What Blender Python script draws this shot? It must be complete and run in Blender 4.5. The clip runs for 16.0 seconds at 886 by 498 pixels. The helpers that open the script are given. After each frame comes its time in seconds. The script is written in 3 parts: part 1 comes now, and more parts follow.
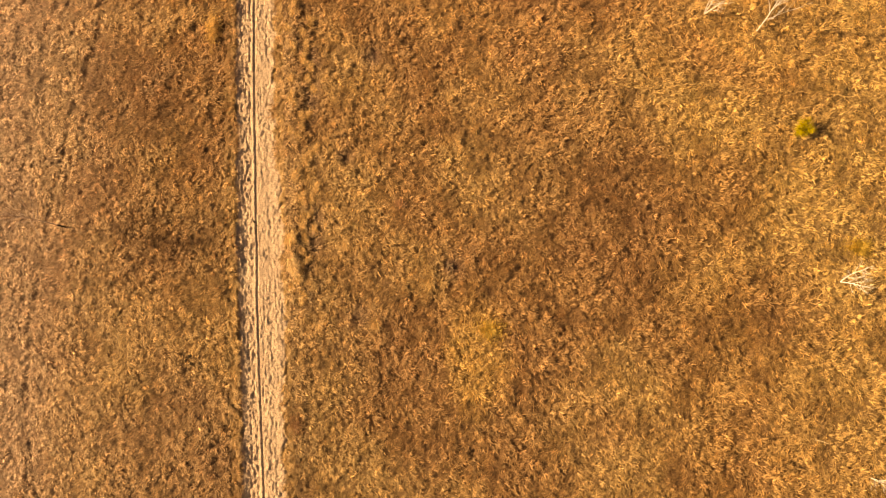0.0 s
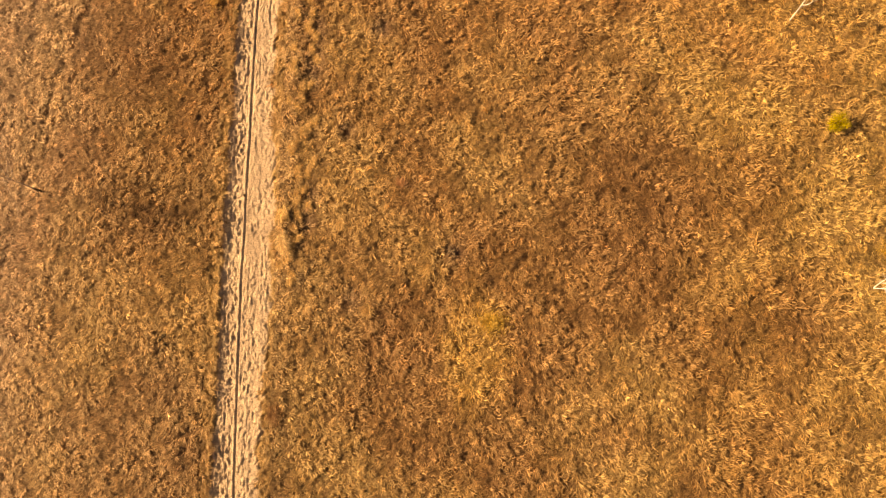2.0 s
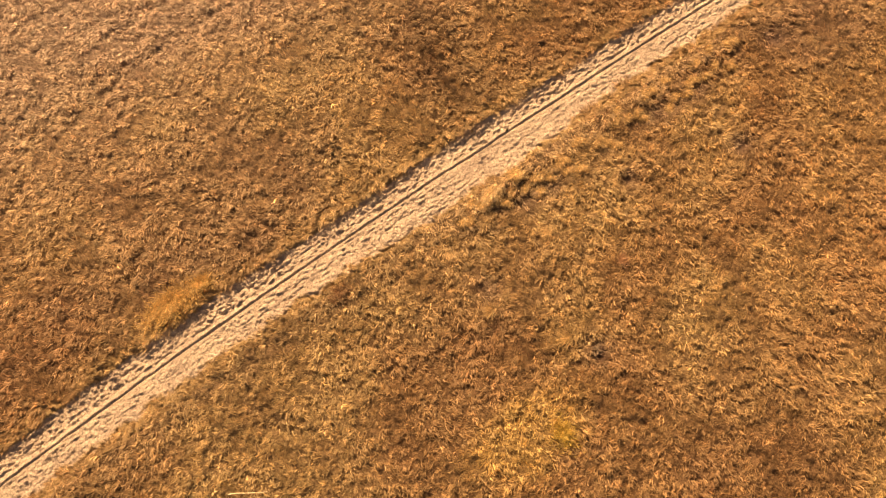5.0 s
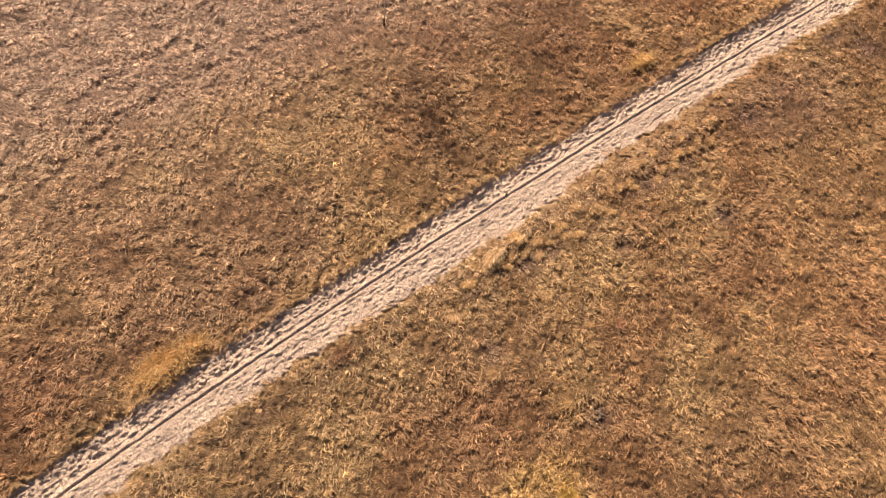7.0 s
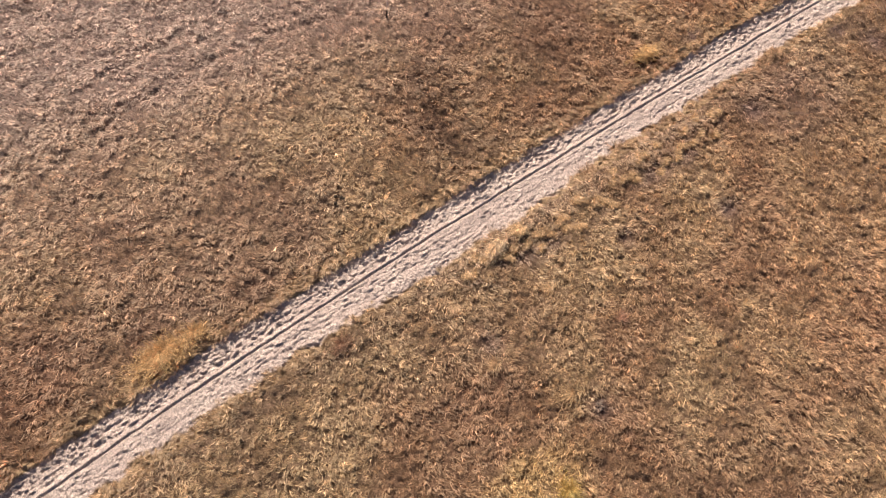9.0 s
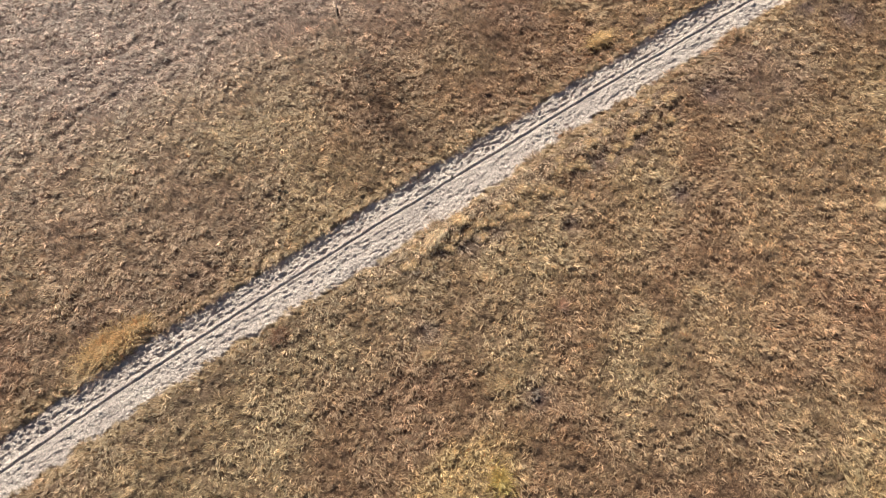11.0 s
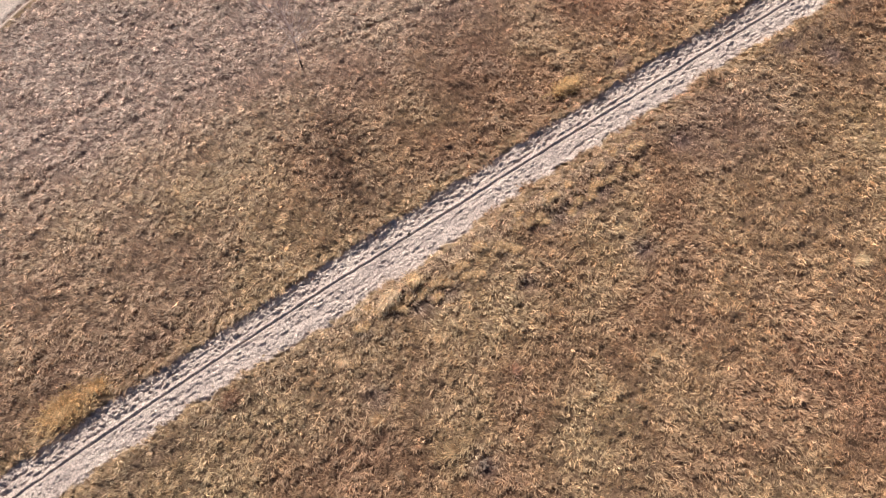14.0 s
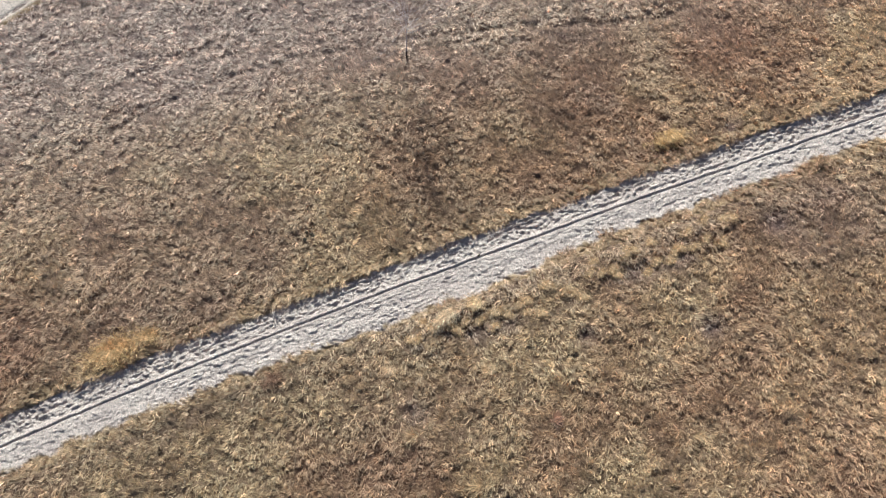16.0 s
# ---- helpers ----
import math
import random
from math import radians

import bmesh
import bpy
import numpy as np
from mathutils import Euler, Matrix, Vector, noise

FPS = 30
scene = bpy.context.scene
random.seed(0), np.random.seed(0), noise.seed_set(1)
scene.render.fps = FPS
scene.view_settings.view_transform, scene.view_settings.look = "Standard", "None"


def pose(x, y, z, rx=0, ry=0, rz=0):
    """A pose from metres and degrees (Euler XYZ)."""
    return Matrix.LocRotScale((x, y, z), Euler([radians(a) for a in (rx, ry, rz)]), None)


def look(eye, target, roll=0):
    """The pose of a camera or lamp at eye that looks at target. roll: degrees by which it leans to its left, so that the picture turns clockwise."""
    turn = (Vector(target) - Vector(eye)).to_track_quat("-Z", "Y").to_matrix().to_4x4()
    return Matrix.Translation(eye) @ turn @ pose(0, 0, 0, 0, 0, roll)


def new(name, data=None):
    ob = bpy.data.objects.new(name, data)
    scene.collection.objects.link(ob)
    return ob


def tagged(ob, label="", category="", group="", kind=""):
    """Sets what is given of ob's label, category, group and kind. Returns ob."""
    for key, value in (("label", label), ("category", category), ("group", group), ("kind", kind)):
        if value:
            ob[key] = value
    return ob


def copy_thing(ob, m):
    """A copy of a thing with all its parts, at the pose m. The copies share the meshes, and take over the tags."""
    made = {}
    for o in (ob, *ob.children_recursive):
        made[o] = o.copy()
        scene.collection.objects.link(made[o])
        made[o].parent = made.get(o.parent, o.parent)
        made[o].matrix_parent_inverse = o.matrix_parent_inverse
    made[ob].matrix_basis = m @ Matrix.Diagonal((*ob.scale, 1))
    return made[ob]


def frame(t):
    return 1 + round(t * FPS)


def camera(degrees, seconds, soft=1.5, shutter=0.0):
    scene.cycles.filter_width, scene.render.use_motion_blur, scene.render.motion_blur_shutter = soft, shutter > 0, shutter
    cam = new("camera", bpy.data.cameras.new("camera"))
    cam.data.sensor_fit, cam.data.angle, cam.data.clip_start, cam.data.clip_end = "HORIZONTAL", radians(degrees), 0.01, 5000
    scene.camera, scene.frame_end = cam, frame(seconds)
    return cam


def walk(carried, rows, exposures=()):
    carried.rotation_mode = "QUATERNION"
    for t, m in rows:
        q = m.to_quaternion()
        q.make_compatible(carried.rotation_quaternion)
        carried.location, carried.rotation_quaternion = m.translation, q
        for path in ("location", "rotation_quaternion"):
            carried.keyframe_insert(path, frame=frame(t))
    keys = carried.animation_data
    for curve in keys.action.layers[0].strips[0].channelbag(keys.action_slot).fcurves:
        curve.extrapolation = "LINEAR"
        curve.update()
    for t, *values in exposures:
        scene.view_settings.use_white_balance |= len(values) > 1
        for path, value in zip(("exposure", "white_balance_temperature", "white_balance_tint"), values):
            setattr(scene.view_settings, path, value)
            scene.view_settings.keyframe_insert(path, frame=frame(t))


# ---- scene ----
cam = camera(71.0, 16.0, soft=1.15, shutter=0.15)
PATH = [
    (0, (5.304, 8.827, 47.971), (2.182, 10.448, 28.282), -61.55),
    (0.5, (5.159, 8.068, 47.014), (2.074, 9.906, 27.339), -57.91),
    (1, (4.954, 7.411, 46.099), (1.904, 9.456, 26.440), -54.26),
    (1.5, (4.882, 6.615, 45.119), (1.831, 8.912, 25.487), -50.79),
    (2, (4.427, 5.914, 44.279), (1.421, 8.435, 24.667), -45.98),
    (2.5, (3.843, 4.958, 43.455), (0.840, 7.771, 23.883), -39.73),
    (3, (3.605, 3.756, 42.395), (0.636, 6.969, 22.879), -35.06),
    (3.2, (3.072, 2.830, 41.966), (0.092, 6.394, 22.513), -29.26),
    (3.3, (3.055, 3.148, 41.535), (-0.447, 6.474, 22.127), -30.14),
    (3.6, (0.765, 4.249, 40.849), (-3.981, 5.858, 21.487), -24.23),
    (4, (-0.612, 3.728, 41.063), (-5.201, 4.950, 21.635), -19.03),
    (4.2, (-0.850, 3.387, 41.148), (-5.421, 4.580, 21.713), -17.50),
    (6.3, (-5.719, -3.006, 41.355), (-10.660, 2.122, 22.666), 15.64),
    (6.5, (-5.640, -3.068, 41.303), (-10.610, 2.079, 22.627), 15.63),
    (7, (-5.838, -2.871, 41.400), (-10.797, 2.228, 22.707), 15.29),
    (7.5, (-5.592, -2.951, 41.269), (-10.627, 2.172, 22.603), 14.88),
    (8, (-5.446, -3.013, 41.152), (-10.526, 2.096, 22.495), 14.75),
    (10.3, (-3.192, -0.019, 41.233), (-8.507, 4.355, 22.455), 9.30),
    (10.5, (-2.128, 0.899, 41.284), (-7.757, 5.077, 22.553), 6.11),
    (11, (-0.343, 3.200, 41.222), (-6.352, 6.894, 22.508), 1.13),
    (11.5, (1.029, 5.102, 41.118), (-5.239, 8.407, 22.415), -2.64),
    (12, (1.913, 6.418, 41.035), (-4.499, 9.441, 22.334), -5.28),
    (12.5, (2.271, 7.487, 40.959), (-4.223, 10.277, 22.250), -7.42),
    (13, (1.644, 8.655, 41.212), (-4.791, 11.238, 22.452), -8.79),
    (13.5, (-0.340, 10.170, 41.910), (-6.977, 12.807, 23.229), -8.92),
    (14, (-1.187, 10.788, 42.114), (-7.711, 13.291, 23.374), -9.21),
    (14.5, (-1.823, 11.214, 42.090), (-8.271, 13.583, 23.307), -9.60),
    (15, (-2.557, 11.362, 42.120), (-8.890, 13.629, 23.285), -9.34),
    (15.5, (-4.868, 10.099, 42.640), (-10.937, 11.795, 23.659), -5.37),
    (16, (-6.185, 9.392, 42.913), (-12.055, 10.774, 23.843), -3.57),
]
EXPOSURES = [
    (0.0, 0.27, 23000, 20), (3.0, 0.32, 22000, 20), (4.2, 0.36, 19000, 23), (6.3, 0.38, 9200, 18),
    (8.0, 0.38, 6750, 16), (10.5, 0.38, 5550, 5), (11.5, 0.38, 5550, -3), (13.0, 0.38, 5650, 8), (15.0, 0.38, 5450, 9), (16.0, 0.37, 4880, -4),
]
walk(cam, [(t, look(eye, target, roll)) for t, eye, target, roll in PATH], EXPOSURES)

# ---- sky and sun: a low afternoon sun behind the bare tree ----
ELEVATION = 31.0
world = bpy.data.worlds.new("sky")
scene.world = world
world.use_nodes = True
wn, wl = world.node_tree.nodes, world.node_tree.links
sky = wn.new("ShaderNodeTexSky")
sky.sky_type, sky.sun_disc = "NISHITA", False
sky.sun_elevation, sky.sun_rotation = radians(ELEVATION), radians(-82)
sky.dust_density, sky.air_density = 6.0, 0.8
wn["Background"].inputs["Strength"].default_value = 0.06
wl.new(sky.outputs["Color"], wn["Background"].inputs["Color"])
sun_data = bpy.data.lights.new("sun", "SUN")
sun_data.energy, sun_data.angle, sun_data.color = 6.0, radians(0.6), (1.0, 0.86, 0.66)
sun = new("sun", sun_data)
sun.matrix_world = look((-60 * math.cos(radians(ELEVATION)), 7.0, 60 * math.sin(radians(ELEVATION))), (0, 0, 0))


# ---- numbers: smooth noise over the plan ----
def lattice(ix, iy, seed):
    h = np.sin(ix * 127.1 + iy * 311.7 + seed * 74.7) * 43758.5453
    return h - np.floor(h)


def vn(x, y, size, seed=0):
    """Value noise, 0 to 1, with lumps of the given size in metres."""
    x, y = np.asarray(x, float) / size, np.asarray(y, float) / size
    ix, iy = np.floor(x), np.floor(y)
    fx, fy = x - ix, y - iy
    fx, fy = fx * fx * (3 - 2 * fx), fy * fy * (3 - 2 * fy)
    a, b = lattice(ix, iy, seed), lattice(ix + 1, iy, seed)
    c, d = lattice(ix, iy + 1, seed), lattice(ix + 1, iy + 1, seed)
    return (a * (1 - fx) + b * fx) * (1 - fy) + (c * (1 - fx) + d * fx) * fy


def fbm(x, y, size, seed=0):
    return 0.55 * vn(x, y, size, seed) + 0.3 * vn(x, y, size / 2.3, seed + 7) + 0.15 * vn(x, y, size / 5.1, seed + 13)


def smooth(a, b, v):
    s = np.clip((v - a) / (b - a), 0, 1)
    return s * s * (3 - 2 * s)


# ---- plan of the track: the wheel rut in its middle ----
def rut_x(y):
    y = np.clip(y, -45, 75)
    return -16.95 - 0.08858 * y + 8.1848e-4 * y**2 - 7.4766e-6 * y**3 + 3.714e-8 * y**4


def across(x, y):
    """Metres to the right of the rut."""
    y = np.asarray(y, float)
    slope = (rut_x(y + 0.5) - rut_x(y - 0.5))
    return (x - rut_x(y)) / np.sqrt(1 + slope**2)


def left_edge(y):
    return -1.72 - 0.4 * (fbm(0 * y, y, 9.0, 3) - 0.5) - 0.16 * (vn(0 * y, y, 1.3, 4) - 0.5)


def right_edge(y):
    return 1.72 + 0.65 * np.exp(-(((y - 7) / 13) ** 2)) + 0.4 * (fbm(0 * y, y, 8.0, 5) - 0.5) + 0.5 * (vn(0 * y, y, 1.1, 6) - 0.5)


def old_rut(x, y):
    """Depth of the two overgrown wheel tracks beside the bare tree."""
    u = np.clip(y, -22, 34)
    line = -38.2 - 0.095 * u + 0.0115 * u**2 - 1.35e-4 * u**3 + 0.4 * (vn(0 * y, y, 9.0, 21) - 0.5)
    second = line - 3.6 + 0.4 * (vn(0 * y, y, 7.0, 22) - 0.5)
    d = np.exp(-((x - line) / 0.35) ** 2) + 0.6 * np.exp(-((x - second) / 0.4) ** 2)
    return d * (0.35 + 0.65 * vn(x, y, 4.0, 23))


def ridge(x, y):
    """The grassy bank that follows the track on its shallow side."""
    d = across(x, y)
    middle = 3.65 - 0.75 * smooth(16, 9, y) + 0.5 * (vn(0 * y, y, 5.0, 31) - 0.5)
    reach = smooth(7.5, 11, y) * smooth(37, 31, y)
    lumps = 0.2 + 0.9 * vn(x, y, 0.9, 32)
    return reach * lumps * np.exp(-((d - middle) / np.where(d > middle, 0.65, 0.95)) ** 2)


def hollow(x, y):
    """Grey hollows behind the bank."""
    d = across(x, y)
    middle = 5.05 - 0.6 * smooth(15, 8, y) + 0.6 * (vn(0 * y, y, 3.0, 33) - 0.5)
    return smooth(7, 10, y) * smooth(36, 28, y) * smooth(0.3, 0.65, vn(x, y, 1.7, 34)) * np.exp(-(((d - middle) / 0.8) ** 2))


def lodged(x, y):
    """Wavy folds of the grass that wind and snow have laid flat, in a few wide patches."""
    where = 0.0 * x
    for cx, cy, rx, ry in ((-33.0, 7.0, 3.4, 7.0), (-36.2, 23.5, 3.0, 9.0), (-37.3, -11.5, 4.5, 5.5), (-44.0, 2.0, 6.0, 10.0), (-9.5, 19.5, 3.8, 9.0), (-0.5, 6.0, 3.0, 5.0)):
        where = np.maximum(where, smooth(1.2, 0.5, np.hypot((x - cx) / rx, (y - cy) / ry) + 0.8 * (fbm(x, y, 3.0, 39) - 0.5)))
    u, w = x + 0.9 * vn(x, y, 1.6, 44), 0.62 * y + 0.9 * vn(x, y, 1.4, 45)
    folds = np.abs(2 * vn(u, w, 0.62, 46) - 1) + 0.7 * np.abs(2 * vn(u, w, 0.34, 47) - 1)
    return where * (folds - 0.7)


PITS = ((-8.9, 7.5, 0.8), (-8.6, 28.6, 0.9), (-14.4, 36.3, 1.0), (-16.8, 48.4, 0.8), (-14.5, 51.1, 1.3), (-1.66, 11.5, 0.8), (-22.5, 36.5, 0.6), (-10.5, 20.4, 0.6))


def pits(x, y):
    """Small trampled hollows with little grass in them."""
    deep = 0.0 * x
    for cx, cy, size in PITS:
        deep = np.maximum(deep, np.exp(-(((x - cx) ** 2 + (y - cy) ** 2) / size**2)) * (0.5 + vn(x, y, 0.5, 37)))
    return np.clip(deep, 0, 1)


def trail(x, y):
    """Narrow trodden paths through the grass, 1 on the path."""
    near = 0.0 * x
    for ax, ay, bx, by in ((9.0, 25.7, 36.0, 23.8), (-50.0, -11.5, -38.5, -16.1)):
        length = math.hypot(bx - ax, by - ay)
        along = ((x - ax) * (bx - ax) + (y - ay) * (by - ay)) / length
        side = ((x - ax) * (by - ay) - (y - ay) * (bx - ax)) / length + 0.7 * (vn(along, 0 * along, 3.0, 81) - 0.5)
        near = np.maximum(near, np.exp(-((side / 0.14) ** 2)) * ((along > 0) & (along < length)))
    return near


def far_side(x, y):
    """Metres to the right of the far track's middle."""
    return (x + 52.9) * 0.917 + (y + 11.9) * 0.4


def height(x, y):
    x, y = np.asarray(x, float), np.asarray(y, float)
    d = across(x, y)
    z = 0.34 * (fbm(x, y, 11.0, 1) - 0.5) + 0.16 * (vn(x, y, 2.2, 2) - 0.5)
    bed = smooth(left_edge(y) - 0.14, left_edge(y) + 0.12, d) * (1 - smooth(right_edge(y) - 0.5, right_edge(y) + 0.7, d))
    z = z * (1 - 0.75 * bed) - (0.16 + 0.09 * smooth(0.4, -1.2, d)) * bed
    z = z + (1 - bed) * 0.05 * (np.abs(2 * vn(x, y * 0.8, 0.95, 8) - 1) - 0.5)
    return z + (1 - bed) * 0.13 * lodged(x, y) - 0.16 * pits(x, y) + 0.22 * ridge(x, y) - 0.16 * old_rut(x, y) - 0.12 * hollow(x, y)


def mat(x, y):
    """Felted relief of the lodged grass: curling strands and small hummocks."""
    u, w = x + 0.55 * (vn(x, y, 0.8, 101) - 0.5), y + 0.55 * (vn(x, y, 0.8, 102) - 0.5)
    c, s = math.cos(0.6), math.sin(0.6)
    strands = np.abs(2 * vn(c * u - s * w, 0.7 * (s * u + c * w), 0.5, 103) - 1) ** 0.7
    fine = np.abs(2 * vn(0.75 * (s * u + c * w), c * u - s * w, 0.33, 104) - 1) ** 0.8
    soft = vn(u, w, 1.1, 105)
    return (0.97 - 0.3 * smooth(-23, -33, x)) * (0.2 * strands + 0.24 * fine + 0.06 * soft - 0.3)


# ---- materials ----
def material(name, rough=0.8):
    m = bpy.data.materials.new(name)
    m.use_nodes = True
    m.node_tree.nodes["Principled BSDF"].inputs["Roughness"].default_value = rough
    m.node_tree.nodes["Principled BSDF"].inputs["Specular IOR Level"].default_value = 0.25
    return m, m.node_tree.nodes, m.node_tree.links, m.node_tree.nodes["Principled BSDF"]


def noise_node(n, l, scale, detail=4.0, rough=0.6):
    t = n.new("ShaderNodeTexNoise")
    t.inputs["Scale"].default_value, t.inputs["Detail"].default_value = scale, detail
    t.inputs["Roughness"].default_value = rough
    g = n.new("ShaderNodeNewGeometry")
    l.new(g.outputs["Position"], t.inputs["Vector"])
    return t.outputs["Fac"]


def ramp(n, l, fac, *stops):
    r = n.new("ShaderNodeValToRGB")
    while len(r.color_ramp.elements) < len(stops):
        r.color_ramp.elements.new(0.5)
    for e, (at, colour) in zip(r.color_ramp.elements, stops):
        e.position, e.color = at, (*colour, 1)
    l.new(fac, r.inputs["Fac"])
    return r.outputs["Color"]


def mix(n, l, kind, fac, a, b):
    m = n.new("ShaderNodeMix")
    m.data_type, m.blend_type = "RGBA", kind
    for socket, value in ((m.inputs["Factor"], fac), (m.inputs["A"], a), (m.inputs["B"], b)):
        if isinstance(value, (int, float)):
            socket.default_value = value
        elif isinstance(value, tuple):
            socket.default_value = (*value, 1)
        else:
            l.new(value, socket)
    return m.outputs["Result"]


def bump(n, l, p, fac, strength, distance):
    b = n.new("ShaderNodeBump")
    b.inputs["Strength"].default_value, b.inputs["Distance"].default_value = strength, distance
    l.new(fac, b.inputs["Height"])
    l.new(b.outputs["Normal"], p.inputs["Normal"])


def grass_material():
    """Dry blades: tint from the plant, change from blade to blade, a little light through them."""
    m, n, l, p = material("dry_grass", 0.5)
    p.inputs["Specular IOR Level"].default_value = 0.3
    tint = n.new("ShaderNodeAttribute")
    tint.attribute_name = "tint"
    geo = n.new("ShaderNodeNewGeometry")
    vary = ramp(n, l, geo.outputs["Random Per Island"], (0.0, (0.6, 0.555, 0.545)), (0.45, (0.84, 0.81, 0.79)), (0.85, (1.02, 1.01, 0.985)), (1.0, (1.13, 1.13, 1.1)))
    colour = mix(n, l, "MULTIPLY", 1.0, tint.outputs["Color"], vary)
    l.new(colour, p.inputs["Base Color"])
    through_light = n.new("ShaderNodeBsdfTranslucent")
    l.new(colour, through_light.inputs["Color"])
    both = n.new("ShaderNodeMixShader")
    both.inputs["Fac"].default_value = 0.5
    l.new(p.outputs["BSDF"], both.inputs[1])
    l.new(through_light.outputs["BSDF"], both.inputs[2])
    l.new(both.outputs["Shader"], n["Material Output"].inputs["Surface"])
    return m


def thatch_material():
    """The ground under the grass: matted straw and soil, coloured darker in the dips of its bump."""
    m, n, l, p = material("thatch_and_soil", 0.95)
    tint = n.new("ShaderNodeAttribute")
    tint.attribute_name = "tint"
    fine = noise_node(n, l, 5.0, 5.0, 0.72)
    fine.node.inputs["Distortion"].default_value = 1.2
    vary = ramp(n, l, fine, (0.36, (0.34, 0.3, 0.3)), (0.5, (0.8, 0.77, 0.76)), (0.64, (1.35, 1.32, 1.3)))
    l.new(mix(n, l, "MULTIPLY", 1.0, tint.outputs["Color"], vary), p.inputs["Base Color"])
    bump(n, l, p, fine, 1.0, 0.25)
    return m


def sand_material(name="trampled_sand"):
    """Pale trampled sand with damp grey and rosy parts, going over into matted straw where the grass begins."""
    m, n, l, p = material(name, 0.92)
    broad = ramp(n, l, noise_node(n, l, 0.45, 4.0), (0.35, (0.72, 0.585, 0.53)), (0.52, (0.84, 0.69, 0.62)), (0.68, (0.89, 0.745, 0.665)))
    fine = noise_node(n, l, 9.0, 7.0, 0.75)
    # sand grain, with small shadows put into the colour of the bump's dips
    grain_and_shade = ramp(n, l, fine, (0.36, (0.45, 0.41, 0.4)), (0.5, (0.95, 0.93, 0.92)), (0.64, (1.2, 1.18, 1.16)))
    sand = mix(n, l, "MULTIPLY", 1.0, broad, grain_and_shade)
    edge = n.new("ShaderNodeAttribute")
    edge.attribute_name = "tint"
    straw = mix(n, l, "MULTIPLY", 1.0, (0.48, 0.335, 0.2), grain_and_shade)
    l.new(mix(n, l, "MIX", edge.outputs["Fac"], straw, sand), p.inputs["Base Color"])
    bump(n, l, p, fine, 1.0, 0.3)
    return m


def bark_material(name, dark, pale, scale, low=0.4, high=0.6):
    m, n, l, p = material(name, 0.8)
    fac = noise_node(n, l, scale, 5.0)
    l.new(ramp(n, l, fac, (low, dark), (high, pale)), p.inputs["Base Color"])
    bump(n, l, p, fac, 0.4, 0.01)
    return m


GRASS = grass_material()
THATCH = thatch_material()
SAND = sand_material()
BIRCH = bark_material("white_birch_bark", (0.42, 0.38, 0.37), (0.82, 0.83, 0.88), 9.0, 0.3, 0.46)
GREY_BARK = bark_material("pale_rosy_bark", (0.55, 0.45, 0.43), (0.85, 0.74, 0.71), 7.0)
DARK_BARK = bark_material("dark_bark", (0.025, 0.02, 0.018), (0.11, 0.085, 0.065), 14.0)
TWIG = bark_material("reddish_twigs", (0.3, 0.2, 0.18), (0.5, 0.38, 0.35), 6.0)
STRAW_WOOD = bark_material("bleached_wood", (0.55, 0.42, 0.28), (0.85, 0.74, 0.58), 12.0)
DUNG = bark_material("dark_dung", (0.018, 0.013, 0.01), (0.1, 0.07, 0.045), 20.0)
CLOD = bark_material("soil_clods", (0.06, 0.042, 0.034), (0.26, 0.19, 0.15), 10.0)
LEAF = bark_material("yellow_green_leaves", (0.24, 0.22, 0.02), (0.58, 0.48, 0.06), 8.0)


# ---- meshes ----
def mesh_of(name, verts, faces, mat, tint=None, flat=True):
    """A mesh from arrays; faces is one array of triangles or of quads, or a list of such arrays."""
    faces = [np.asarray(f, np.int32) for f in (faces if isinstance(faces, list) else [faces])]
    me = bpy.data.meshes.new(name)
    me.vertices.add(len(verts))
    me.vertices.foreach_set("co", np.asarray(verts, np.float32).ravel())
    loops = np.concatenate([f.ravel() for f in faces])
    sizes = np.concatenate([np.full(len(f), f.shape[1], np.int32) for f in faces])
    me.loops.add(len(loops))
    me.loops.foreach_set("vertex_index", loops)
    me.polygons.add(len(sizes))
    me.polygons.foreach_set("loop_start", np.r_[0, np.cumsum(sizes)[:-1]].astype(np.int32))
    if tint is not None:
        layer = me.attributes.new("tint", "FLOAT_COLOR", "POINT")
        layer.data.foreach_set("color", np.c_[tint, np.ones(len(tint))].astype(np.float32).ravel())
    me.update(calc_edges=True)
    if not flat:
        me.polygons.foreach_set("use_smooth", np.ones(len(sizes), bool))
    me.materials.append(mat)
    return me


def part(name, me, parent, label="", kind=""):
    ob = new(name, me)
    ob.parent = parent
    return tagged(ob, label, kind=kind)


def sheet(xs, ys):
    """Quads of a grid of plan points."""
    i = np.arange(len(ys) - 1)[:, None] * len(xs) + np.arange(len(xs) - 1)
    i = i.ravel()
    return np.stack([i, i + 1, i + 1 + len(xs), i + len(xs)], 1)


# ---- colours of the meadow over the plan ----
PALE, GOLD, BROWN, RUST, GREY = (np.array(c) for c in ((0.80, 0.61, 0.375), (0.66, 0.45, 0.28), (0.52, 0.32, 0.22), (0.59, 0.33, 0.22), (0.68, 0.51, 0.44)))


def spot(x, y, cx, cy, rx, ry, seed=50):
    wob = 0.9 * (fbm(x, y, 3.5, seed) - 0.5)
    return smooth(1.25, 0.45, np.hypot((x - cx) / rx, (y - cy) / ry) + wob)


